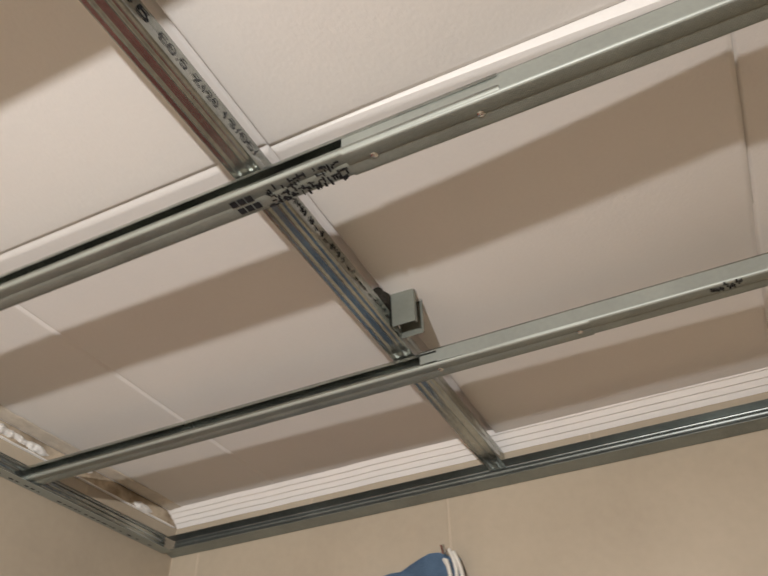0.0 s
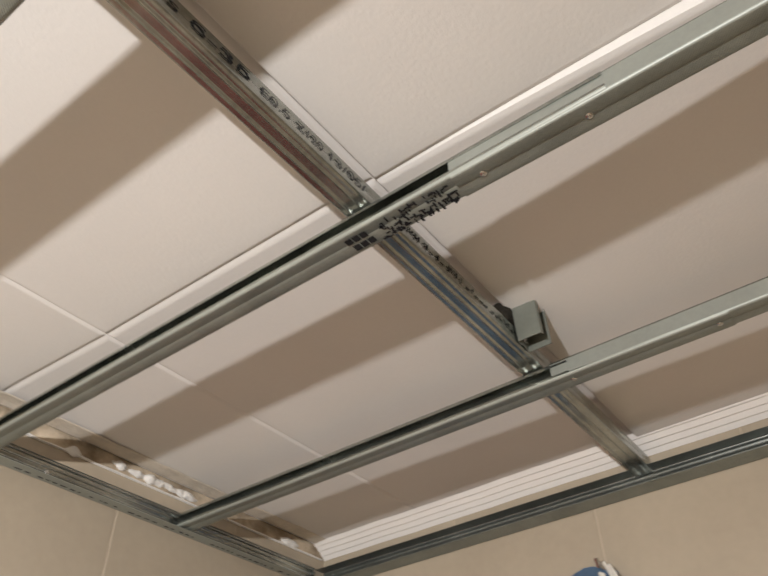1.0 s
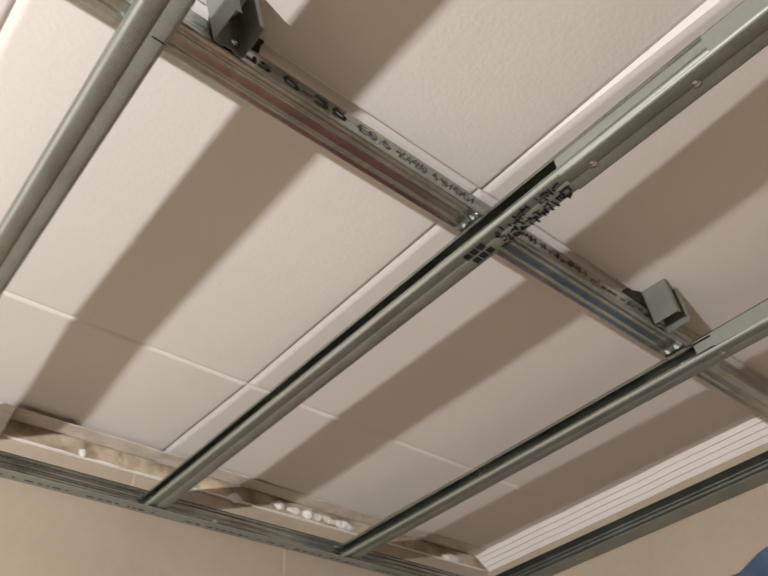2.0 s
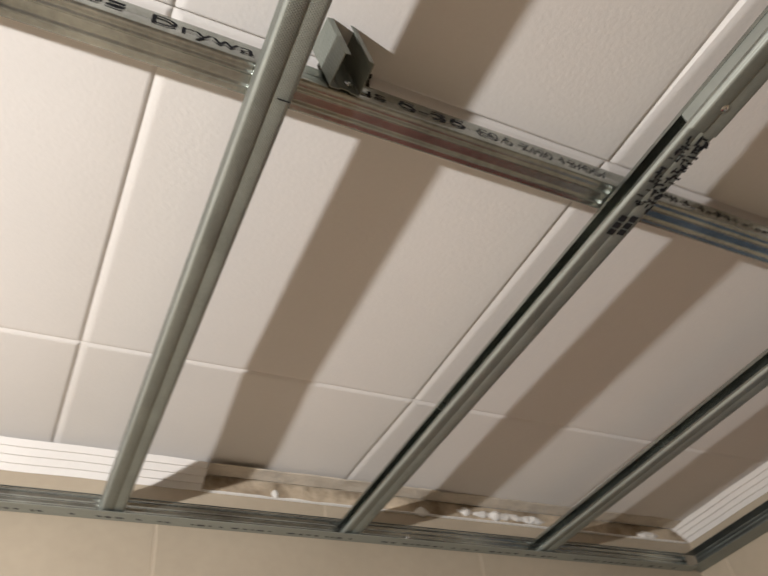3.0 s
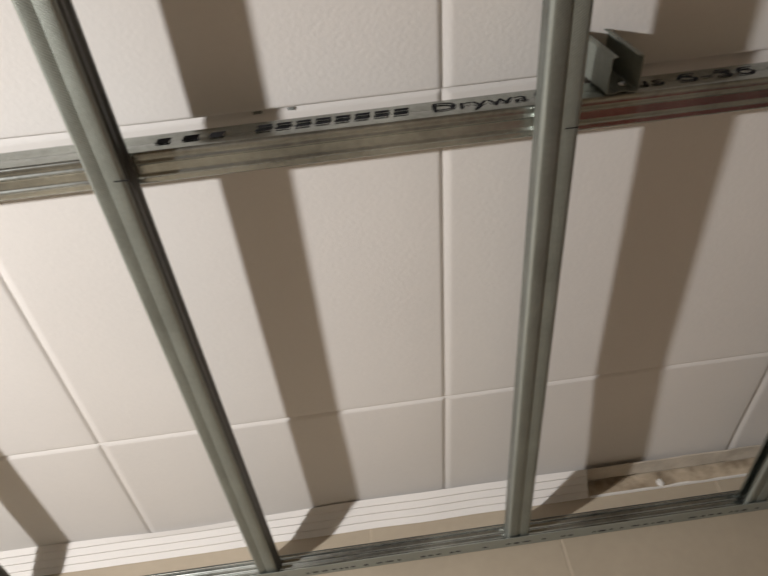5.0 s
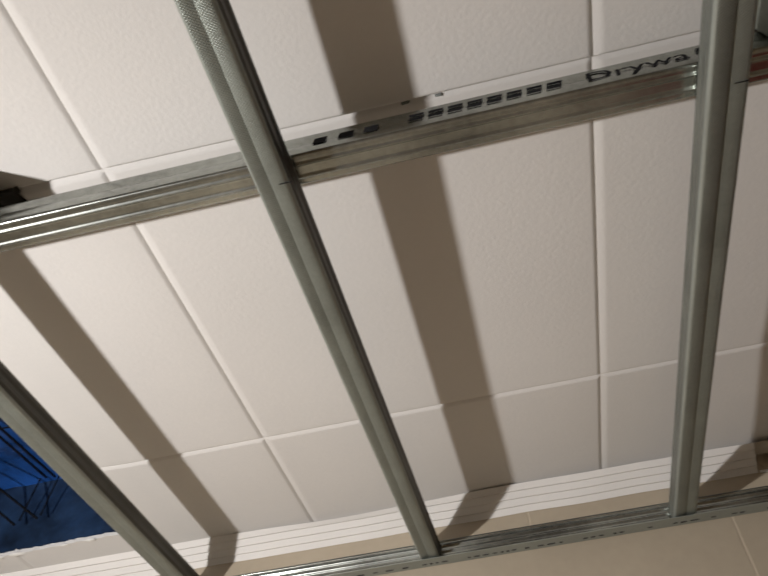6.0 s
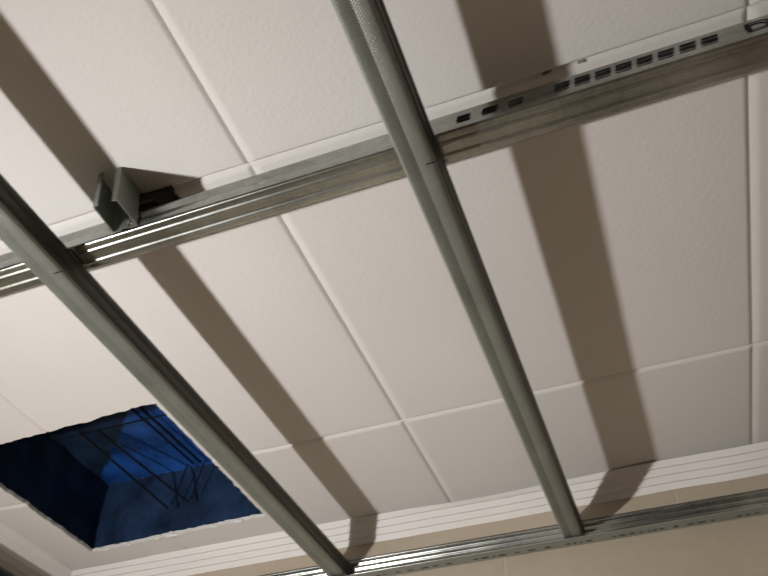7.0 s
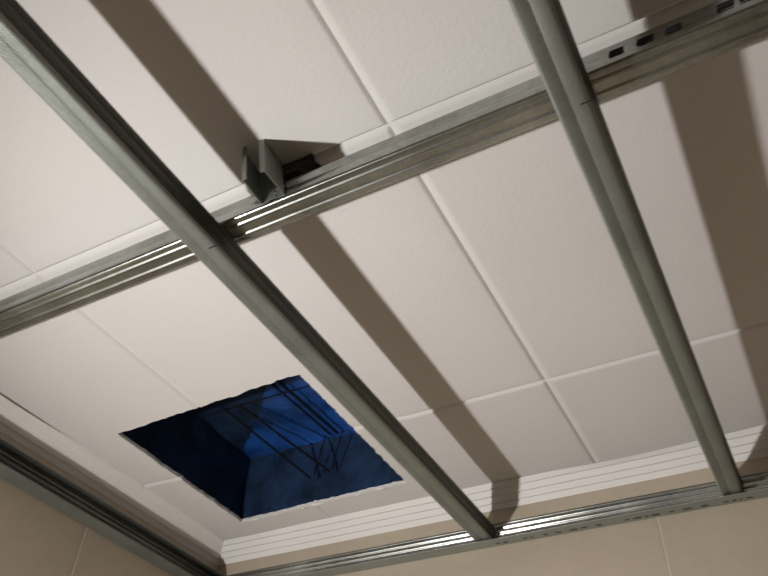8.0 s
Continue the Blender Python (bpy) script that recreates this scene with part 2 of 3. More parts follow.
JX, JY = (-1.02, -0.5, 0.0, 0.5, 1.0), (0.0, -0.5, -1.0, -1.5)


def ceiling_sheet():
    xs, ys = {WEST - 0.01, EAST + 0.01, HOLE[0], HOLE[1]}, {SOUTH - 0.01, NORTH + 0.003, HOLE[2], HOLE[3]}
    for j in JX:
        xs |= {j + o for o in (-0.0105, -0.009, -0.0065, -0.004, -0.002, 0.0, 0.002, 0.004, 0.006, 0.0078)}
    for j in JY:
        ys |= {j + o for o in (-0.0075, -0.006, -0.0045, -0.003, -0.001, 0.001, 0.003, 0.005, 0.0065)}
    xs |= {WEST + 0.06 * k for k in range(1, 44)}
    ys |= {SOUTH + 0.06 * k for k in range(1, 37)}
    xs |= {HOLE[0] + (HOLE[1] - HOLE[0]) * k / 56 for k in range(57)}
    ys |= {HOLE[2] + (HOLE[3] - HOLE[2]) * k / 52 for k in range(53)}

    def thinned(v):
        out = []
        for a in sorted(v):
            if not out or a - out[-1] > 0.0009:
                out.append(a)
        return out
    xs, ys = thinned(xs), thinned(ys)
    bm = bmesh.new()
    e = 0.0012

    def edge(a, b):
        return abs(a - b) < e
    grid = []
    for x in xs:
        col = []
        for y in ys:
            z = CEIL + max(max(groove(x - j + 0.004, 0.0055, 0.010, 0.0025) for j in JX), max(groove(y - j + 0.003, 0.0034, 0.008, 0.0031) for j in JY))
            if y < -0.503:   # the next row hangs a little lower
                z -= 0.0060 * min(1.0, max(0.0, (x + 0.6) / 0.3))
            if 0.496 < x < 1.0 and -1.003 < y < -0.5:   # one panel has sagged along its far edge
                z -= 0.0215 * ((-0.5 - y) / 0.5) ** 1.4 * min(1.0, (1.0 - x) / 0.25)
            if y > 0.003:        # the edge row rises a little towards the wall
                z += 0.0085 * min(1.0, y / 0.22) * min(1.0, max(0.0, (x + 0.3) / 0.35)) * min(1.0, max(0.0, (0.75 - x) / 0.25))
            if y <= -1.003:
                z -= 0.0150 * min(1.0, max(0.0, x / 0.4))
            z += 0.0012 * noise.noise(Vector((x * 2.1, y * 2.1, 3.0)))
            px, py = x, y
            inx, iny = HOLE[0] - e < x < HOLE[1] + e, HOLE[2] - e < y < HOLE[3] + e
            if inx and iny and (edge(x, HOLE[0]) or edge(x, HOLE[1]) or edge(y, HOLE[2]) or edge(y, HOLE[3])):
                rag = 0.0028 * noise.noise(Vector((x * 70, y * 70, 1.0))) + 0.0022 * noise.noise(Vector((x * 190, y * 190, 5.0)))
                px += rag if edge(x, HOLE[0]) or edge(x, HOLE[1]) else 0
                py += (rag + 0.0016 * noise.noise(Vector((x * 25, y * 9, 7.0)))) if edge(y, HOLE[2]) or edge(y, HOLE[3]) else 0
            # the opening is cut a little out of square
            away = max(0.0, HOLE[0] - x, x - HOLE[1], HOLE[2] - y, y - HOLE[3])
            py -= 0.03 * (x - (HOLE[0] + HOLE[1]) / 2) * max(0.0, 1 - away / 0.09)
            col.append(bm.verts.new((px, py, z)))
        grid.append(col)
    for i in range(len(xs) - 1):
        for k in range(len(ys) - 1):
            cx, cy = (xs[i] + xs[i + 1]) / 2, (ys[k] + ys[k + 1]) / 2
            if HOLE[0] < cx < HOLE[1] and HOLE[2] < cy < HOLE[3]:
                continue
            bm.faces.new((grid[i][k], grid[i][k + 1], grid[i + 1][k + 1], grid[i + 1][k]))
    # thickness round the hole
    border = [ed for ed in bm.edges if ed.is_boundary and all(HOLE[0] - 0.02 < v.co.x < HOLE[1] + 0.02 and HOLE[2] - 0.02 < v.co.y < HOLE[3] + 0.02 for v in ed.verts)]
    up = bmesh.ops.extrude_edge_only(bm, edges=border)
    for v in up["geom"]:
        if isinstance(v, bmesh.types.BMVert):
            v.co.z += 0.0065
    return link("ceiling", bm, PANEL, smooth=True)


tagged(ceiling_sheet(), "old white ceiling of square panels with bevelled joints", "ceiling", kind="structure")

# flakes of old paint that hang from a joint
for x, w in ((-0.187, 0.009), (-0.154, 0.007)):
    bm = bmesh.new()
    box(bm, -w / 2, w / 2, -0.0015, 0.0015, -0.0025, 0.0, 0.0006)
    for v in bm.verts:
        v.co.z += 0.0015 * noise.noise(v.co * 300 + Vector((x * 50, 0, 0)))
    ob = link("paint_flake", bm, WORN)
    ob.location = (x, -0.499, CEIL + 0.0014)
    tagged(ob, "small dark paint flake on a ceiling joint", "paint flake", "paint flakes")

# torn bits of plaster along the far edge of the opening
for x, w, h in ((-1.165, 0.016, 0.004), (-1.115, 0.010, 0.003), (-1.052, 0.012, 0.004), (-1.020, 0.034, 0.006), (-0.93, 0.014, 0.003), (-0.88, 0.020, 0.004)):
    bm = bmesh.new()
    bmesh.ops.create_icosphere(bm, subdivisions=2, radius=1.0)
    for v in bm.verts:
        v.co *= 1 + 0.35 * noise.noise(v.co * 2.3 + Vector((x * 40, 0, 0)))
        v.co = Vector((v.co.x * w / 2, v.co.y * h, v.co.z * 0.0025))
    ob = link("plaster_flake", bm, LUMP, smooth=True)
    ob.location = (x, HOLE[3] - 0.03 * (x - (HOLE[0] + HOLE[1]) / 2) + h * 0.3, CEIL - 0.0004)
    tagged(ob, "torn white plaster flake on the edge of the opening", "plaster flake", "plaster flakes")

# slab over the panels, with the shaft through it
bm = bmesh.new()
x0, x1, y0, y1 = HOLE[0] - 0.012, HOLE[1] + 0.012, HOLE[2] - 0.012, HOLE[3] + 0.012
for a, b, c, d in ((WEST - 0.12, x0, SOUTH - 0.12, NORTH + 0.12), (x1, EAST + 0.12, SOUTH - 0.12, NORTH + 0.12), (x0, x1, SOUTH - 0.12, y0), (x0, x1, y1, NORTH + 0.12)):
    box(bm, a, b, c, d, CEIL + 0.011, 2.75)
tagged(link("ceiling_slab", bm, CONCRETE), "grey concrete slab above the old panels", "ceiling", kind="structure")


def shaft_liner():
    """A crumpled blue sheet that lines the opening in the slab."""
    root = new("shaft_lining")
    root.location = ((x0 + x1) / 2, (y0 + y1) / 2, CEIL + 0.02)

    def sheet(name, o, a, b, na, nb, mat, label=""):
        bm2 = bmesh.new()
        o, a, b = Vector(o), Vector(a), Vector(b)
        nrm = a.cross(b).normalized()
        g = [[bm2.verts.new(o + a * (i / na) + b * (k / nb) + nrm * 0.0035 * noise.noise((o + a * (i / na) + b * (k / nb)) * 22) - root.location) for k in range(nb + 1)] for i in range(na + 1)]
        for i in range(na):
            for k in range(nb):
                bm2.faces.new((g[i][k], g[i][k + 1], g[i + 1][k + 1], g[i + 1][k]))
        return part(name, bm2, mat, root, label, True)
    zb, e = CEIL + 0.009, 0.004
    up, wide, deep = (0, 0, SHAFT - zb), (x1 - x0 - 2 * e, 0, 0), (0, y1 - y0 - 2 * e, 0)
    sheet("back_sheet", (x0 + e, y1 - e, zb), wide, up, 30, 12, SLATE, "dark slate blue side")
    sheet("front_sheet", (x0 + e, y0 + e, zb), wide, up, 30, 12, BLUE)
    sheet("side_sheet", (x1 - e, y0 + e, zb), deep, up, 24, 12, BLUE)
    # west side lies out of the lamp's beam: shade painted as colour
    sheet("side_sheet", (x0 + e, y0 + e, zb), deep, up, 24, 12, NAVY, "very dark side with its shade put into the colour")
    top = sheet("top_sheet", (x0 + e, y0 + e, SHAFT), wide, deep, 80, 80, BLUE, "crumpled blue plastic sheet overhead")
    top.data.materials.append(NAVY)
    for p in top.data.polygons:   # darker lining colour west of a slanting line
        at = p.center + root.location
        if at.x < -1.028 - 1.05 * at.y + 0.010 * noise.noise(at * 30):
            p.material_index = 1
    return tagged(root, "blue plastic sheet lining an opening in the ceiling", "sheet", kind="structure")


shaft_liner()
bm = bmesh.new()
box(bm, WEST - 0.12, EAST + 0.12, SOUTH - 0.12, NORTH + 0.12, 2.755, 2.80)
tagged(link("roof_slab", bm, DARK), "dark slab above the opening", "ceiling", kind="structure")


# ---- cornices ----
def cornice(name, p0, p1, inward, label):
    """Fluted foam trim between wall and ceiling, from p0 to p1 along the wall; inward points into the room."""
    prof = [(0.0, 0.0), (0.043, 0.0)]
    for k in range(4):   # slanting faces with a narrow recessed ledge between them
        u, v = prof[-1]
        prof.append((u - 0.0080, v + 0.0079))
        if k < 3:
            prof.append((u - 0.0116, v + 0.0076))
    prof.append((0.0, prof[-1][1]))
    bm = bmesh.new()
    sweep(bm, prof, frames_along((0, 0, 0), Vector(p1) - Vector(p0), inward, (0, 0, -1), 64))
    for v in bm.verts:
        v.co.z += 0.0014 * noise.noise((v.co + Vector(p0)) * 11)
    for v in bm.verts:   # come away from the ceiling here and there
        if v.co.z > -0.003 and abs((v.co + Vector(p0)).xy.dot(Vector(inward).xy) - Vector(p0).xy.dot(Vector(inward).xy)) > 0.02:
            v.co.z -= max(0.0, 0.006 * (noise.noise((v.co + Vector(p0)) * 5.0) - 0.05))
    ob = link(name, bm, FOAM, smooth=False)
    ob.location = Vector(p0)
    return tagged(ob, label, "cornice", kind="structure")


ZC = CEIL - 0.0004
cornice("cornice_north", (WEST + 0.002, NORTH - 0.0005, ZC), (0.238, NORTH - 0.0005, ZC), (0, -1, 0), "white fluted foam cornice, broken off part way along")
cornice_e = cornice("cornice_east", (EAST - 0.0005, NORTH - 0.002, ZC), (EAST - 0.0005, SOUTH, ZC), (-1, 0, 0), "white fluted foam cornice under the ceiling")
cornice("cornice_west", (WEST + 0.0005, NORTH - 0.002, ZC), (WEST + 0.0005, SOUTH, ZC), (1, 0, 0), "white fluted foam cornice under the ceiling")


# ---- bare strip where the cornice has come away ----
def bare_strip():
    bm = bmesh.new()
    n = 60
    rows = []
    for i in range(n + 1):
        x = 0.240 + (EAST - 0.045 - 0.240) * i / n
        rg = noise.noise(Vector((x * 30, 0, 0)))
        prof = [(NORTH - 0.0426 + 0.003 * rg, CEIL - 0.0006), (NORTH - 0.0400 + 0.003 * rg, CEIL - 0.0018), (NORTH - 0.022, CEIL - 0.003 - 0.002 * rg), (NORTH - 0.010, CEIL - 0.004)]
        rows.append([bm.verts.new((x, y, z + 0.0012 * noise.noise(Vector((x * 60, y * 90, 2))))) for y, z in prof])
    for a, b in zip(rows, rows[1:]):
        for k in range(3):
            bm.faces.new((a[k], a[k + 1], b[k + 1], b[k]))
    ob = tagged(link("ceiling_edge_strip", bm, CREAM), "unpainted cream strip along the ceiling edge", "trim", kind="structure")
    bm = bmesh.new()
    rows = []
    for i in range(n + 1):
        x = 0.240 + (EAST - 0.012 - 0.240) * i / n
        rg = noise.noise(Vector((x * 22, 5, 0)))
        rows.append([bm.verts.new((x, NORTH - d - 0.001 * rg, z)) for d, z in ((0.0, CEIL - 0.0325), (0.0022, CEIL - 0.031 + 0.001 * rg), (0.003, CEIL - 0.018), (0.003, CEIL - 0.002))])
    for a, b in zip(rows, rows[1:]):
        for k in range(3):
            bm.faces.new((a[k], a[k + 1], b[k + 1], b[k]))
    tagged(link("bare_wall_strip", bm, BARE), "bare brown plaster strip where the cornice was", "trim", kind="structure")
    bm = bmesh.new()
    rows = []
    for i in range(n * 2 + 1):
        x = 0.240 + (EAST - 0.012 - 0.240) * i / (n * 2)
        wgt = 0.0022 + 0.002 * noise.noise(Vector((x * 26, 9, 0)))
        zz = CEIL - 0.0315
        rows.append([bm.verts.new((x, NORTH - d, z)) for d, z in ((0.0005, zz - 0.001), (0.0045, zz), (0.0042, zz + max(0.0006, wgt)), (0.0025, zz + max(0.001, wgt) + 0.001))])
    for a, b in zip(rows, rows[1:]):
        for k in range(3):
            bm.faces.new((a[k], a[k + 1], b[k + 1], b[k]))
    tagged(link("paint_edge", bm, LUMP), "ragged white paint line left by the cornice", "trim", kind="structure")


bare_strip()


def plaster_lump(x0, x1, z, deep, seed):
    """A ragged remnant of white filler stuck along the wall."""
    bm = bmesh.new()
    n = 30
    rows = []
    for i in range(n + 1):
        s = i / n
        x = x0 + (x1 - x0) * s
        fat = math.sin(math.pi * min(1, max(0.0, s * 0.96 + 0.02))) ** 0.5 * max(0.3, 0.78 + 0.5 * noise.noise(Vector((x * 60, seed, 0))) + 0.15 * noise.noise(Vector((x * 150, seed, 3))))
        zc = z + 0.003 * noise.noise(Vector((x * 40, seed, 4)))
        rows.append([bm.verts.new((x, NORTH - 0.003 - 0.5 * deep * fat * max(0, math.sin(a)) * (1 + 0.4 * noise.noise(Vector((x * 90, a, seed)))), zc + 0.0105 * fat * math.cos(a))) for a in (0, 0.5, 1.05, 1.6, 2.1, 2.6, 3.14)])
    for a, b in zip(rows, rows[1:]):
        for k in range(6):
            bm.faces.new((a[k], a[k + 1], b[k + 1], b[k]))
    return tagged(link("plaster_remnant", bm, LUMP), "lumpy white plaster remnant stuck on the bare wall", "plaster remnant", "plaster remnants")


for a in ((0.735, 0.77, 2.478, 0.014, 1), (0.772, 0.885, 2.475, 0.020, 2), (0.875, 0.945, 2.474, 0.017, 7), (0.64, 0.672, 2.466, 0.008, 3), (1.19, 1.25, 2.470, 0.014, 4), (1.02, 1.06, 2.487, 0.010, 6), (0.36, 0.372, 2.47, 0.004, 5)):
    plaster_lump(*a)


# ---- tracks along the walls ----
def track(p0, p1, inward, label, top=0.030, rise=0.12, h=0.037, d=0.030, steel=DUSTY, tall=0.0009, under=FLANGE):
    """A U track: a web with two shallow ribs, a lower flange bent up a little, an upper flange."""
    root = new("wall_track")
    root.location = Vector(p0)
    fr = frames_along((0, 0, 0), Vector(p1) - Vector(p0), inward, (0, 0, 1), 12)
    web = [(0.0006, 0.0002), (0, 0.0015)] + [p for c in (0.34, 0.58, 0.82) for p in rib_points(0.0, h * c, 0.0038, tall)] + [(0, h - 0.0015), (0.0006, h - 0.0002)]
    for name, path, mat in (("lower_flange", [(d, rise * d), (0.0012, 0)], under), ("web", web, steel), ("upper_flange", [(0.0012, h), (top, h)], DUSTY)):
        bm = bmesh.new()
        sweep(bm, thin(path, 0.0008), fr)
        part(name, bm, mat, root, smooth=True)
    return tagged(root, label, "metal track", "wall tracks")


ZT = LOW - 0.0038
track_n = track((WEST + 0.034, NORTH - 0.0012, ZT), (EAST - 0.034, NORTH - 0.0012, ZT), (0, -1, 0), "galvanized steel track with trimmed upper edge along the tiled wall", 0.004, 0.03, 0.038, 0.027, BAR, 0.0021, PALE)
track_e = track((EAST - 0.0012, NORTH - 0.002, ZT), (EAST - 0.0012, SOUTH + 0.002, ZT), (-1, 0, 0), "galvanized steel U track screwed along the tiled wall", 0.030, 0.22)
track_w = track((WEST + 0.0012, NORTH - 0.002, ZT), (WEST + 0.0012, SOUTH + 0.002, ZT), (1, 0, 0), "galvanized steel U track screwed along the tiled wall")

screw(track_n, (-0.362, NORTH - 0.0035, ZT + 0.009), (0, -1, 0), 0.0045)
screw(track_n, (0.62, NORTH - 0.0035, ZT + 0.016), (0, -1, 0), 0.0045)

# dot-matrix print on the underside of the north track: unreadable, so plain bars
bm = bmesh.new()
rnd = random.Random(4)
x = -0.70
while x < 1.25:
    w = rnd.choice((0.006, 0.009, 0.012, 0.016))
    if rnd.random() < 0.78:
        flat(bm, Vector((x, NORTH - 0.014, ZT - 0.0004)) - track_n.location, (1, 0, 0), (0, -1, 0.03), 0, w * 0.8, 0, -0.0042 + rnd.uniform(-0.001, 0.0006), 0.0004)
    x += w + rnd.choice((0.003, 0.004, 0.012))
part("print", bm, FADED, track_n, "faded row of dark printed marks")["kind"] = "stuff"

# ---- studs across the room ----
BACK = SOUTH + 0.004


def line(xw, slope, y):
    return xw + slope * (y - 0.27)


def plain_stud(xw, slope, label, flip, web=None, lean=0.0):
    return stud("ceiling_stud", (line(xw, slope, NORTH - 0.004), NORTH - 0.004, LOW), (line(xw, slope, BACK), BACK, LOW), label, flip, web=web, rib=0.0012, lean=lean)


s0 = plain_stud(0.0985, 0.0140, "galvanized steel stud with a knurled underside", -1, DULL)
# these two carry the shade of their east side as web colour
sm1 = plain_stud(-0.3085, 0.0100, "galvanized steel stud with a shaded side and knurled underside", 1, SHADED, 0.0055)
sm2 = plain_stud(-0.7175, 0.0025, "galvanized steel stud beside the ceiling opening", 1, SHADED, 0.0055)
s1 = stud("ceiling_stud", (0.4985, NORTH - 0.004, LOW), (0.4905, -0.783, LOW), "galvanized steel stud, spliced, with black print underneath")
s1b = stud("ceiling_stud", (0.4925, -0.612, LOW - 0.0016), (0.4895, BACK, LOW - 0.0016), "galvanized steel stud lapped into the next one", -1, rib=0.0, high=0.0312, web=PALE)
s2 = stud("ceiling_stud", (0.9130, NORTH - 0.004, LOW), (0.9005, -0.768, LOW), "galvanized steel stud, spliced above the cross bar")
s2b = stud("ceiling_stud", (0.9035, -0.520, LOW + 0.0012), (0.8830, BACK, LOW + 0.0012), "galvanized steel stud lapped into the next one", -1, rib=0.0, high=0.0295, web=PALE)
for y in (-0.642, -0.758):
    screw(s1b, (0.4915, y, LOW - 0.0016 + 0.0012))
for y in (-0.546, -0.752):
    screw(s2, (0.901, y, LOW + 0.0012))

# pencil marks under the cross bar
for ob, x, y in ((s0, line(0.0985, 0.014, -0.5), -0.500), (sm1, line(-0.3085, 0.01, -0.502), -0.502), (sm2, -0.7195, -0.505)):
    bm = bmesh.new()
    flat(bm, Vector((x, y, LOW)) - ob.location, (0, 1, 0), (1, 0, 0), -0.0007, 0.0007, 0.004, 0.0165, 0.0004)
    part("pencil_mark", bm, INK, ob, "short dark pencil mark")

# overprinted black marks on the spliced stud: unreadable, so plain bars
bm = bmesh.new()
rnd = random.Random(11)
for k in range(96):
    y = -0.508 - 0.100 * (k / 96) + rnd.uniform(-0.002, 0.002)
    u = rnd.choice((-0.010, -0.004, 0.003, 0.008, 0.012)) + rnd.uniform(-0.002, 0.002)
    a, b = (rnd.uniform(0.0016, 0.003), rnd.uniform(0.004, 0.0085)) if rnd.random() < 0.55 else (rnd.uniform(0.004, 0.008), rnd.uniform(0.0016, 0.0028))
    flat(bm, Vector((0.4935 + u, y, LOW)) - s1.location, (0, 1, 0), (1, 0, 0), -a / 2, a / 2, -b / 2, b / 2, 0.0004 + 0.000004 * k)
for k in range(3):
    for r in range(2):
        flat(bm, Vector((0.4935, -0.472 - 0.010 * k - 0.003 * r, LOW)) - s1.location, (0, 1, 0), (1, 0, 0), -0.0042, 0.0042, -0.011 + 0.012 * r, -0.002 + 0.012 * r, 0.0008 + 0.00001 * k)
part("print", bm, INK, s1, "smudged black overprinted marks")["kind"] = "stuff"
bm = bmesh.new()
rnd = random.Random(5)
for k in range(14):
    flat(bm, Vector((0.886 + rnd.uniform(-0.006, 0.006), -0.925 - 0.0028 * k, LOW + 0.0012)) - s2b.location, (0, 1, 0), (1, 0, 0), -0.0012, 0.0012, -0.004, 0.004, 0.0004 + 0.000004 * k)
part("print", bm, INK, s2b, "smudged black marks")["kind"] = "stuff"

# ---- the cross bar over the studs ----
YB, YF = -0.509, -0.4735       # near and far faces
ZB = LOW + H + 0.0012          # its web, facing down


def cross_bar():
    bm = bmesh.new()
    path = stud_path(0.0355, 0.031, rib=0.0016, half=0.0030)
    o = Vector((WEST + 0.003, (YB + YF) / 2, ZB))
    # web down: u runs up-to-down, v runs across from the near to the far flange
    fr = frames_along((0, 0, 0), (EAST - WEST - 0.028, 0, 0), (0, 0, -1), (0, 1, 0), 16)
    for m in fr:
        m.translation += Vector((0, YB - o.y, 0.0155))
    sweep(bm, thin(path, 0.0009), fr)
    ob = link("cross_bar", bm, BAR, smooth=True)
    ob.location = o
    return tagged(ob, "galvanized steel cross bar with ribbed web and black print", "metal stud")


bar = cross_bar()
ON = Matrix.Rotation(radians(90), 4, "X")     # lettering upright on a face that looks towards -y


def on_bar(x, z, lift=0.0006):
    return Matrix.Translation(Vector((x, YB - lift, z)) - bar.location) @ ON


ZP = ZB + 0.0105
bm = bmesh.new()
for k, w in enumerate((0.013, 0.0145, 0.0135)):
    flat(bm, Vector((-0.279 + 0.0245 * k, YB - 0.0004, ZP - 0.0005)) - bar.location, (1, 0, 0), (0, 0, 1), 0, w, 0, 0.0085, 0.0004, 0.3)
part("print_square", bm, INK, bar, "three dark printed squares")
# brand name: plain bars
bm = bmesh.new()
for k in range(8):
    x = -0.187 + 0.0183 * k
    at = Vector((x, YB - 0.0004, ZP)) - bar.location
    flat(bm, at, (1, 0, 0), (0, 0, 1), 0, 0.0140, 0.0070, 0.0108, 0.0004, 0.2)
    flat(bm, at, (1, 0, 0), (0, 0, 1), 0, 0.0135, 0.0004, 0.0040, 0.0004, 0.2)
part("print_block", bm, INK, bar, "row of black printed shapes")
lettering("print_word", "Drywa", 0.0190, on_bar(-0.021, ZP - 0.001), bar, INK, 0.090)
lettering("print_word", "ll", 0.0190, on_bar(0.077, ZP - 0.001), bar, INK, 0.018)
lettering("print_word", "us", 0.0190, on_bar(0.168, ZP - 0.001), bar, INK, 0.031)
lettering("print_size", "S-35", 0.0190, on_bar(0.214, ZP - 0.001), bar, INK, 0.074)
lettering("print_gauge", "E0.5", 0.0165, on_bar(0.304, ZP - 0.001), bar, FADED, 0.041)
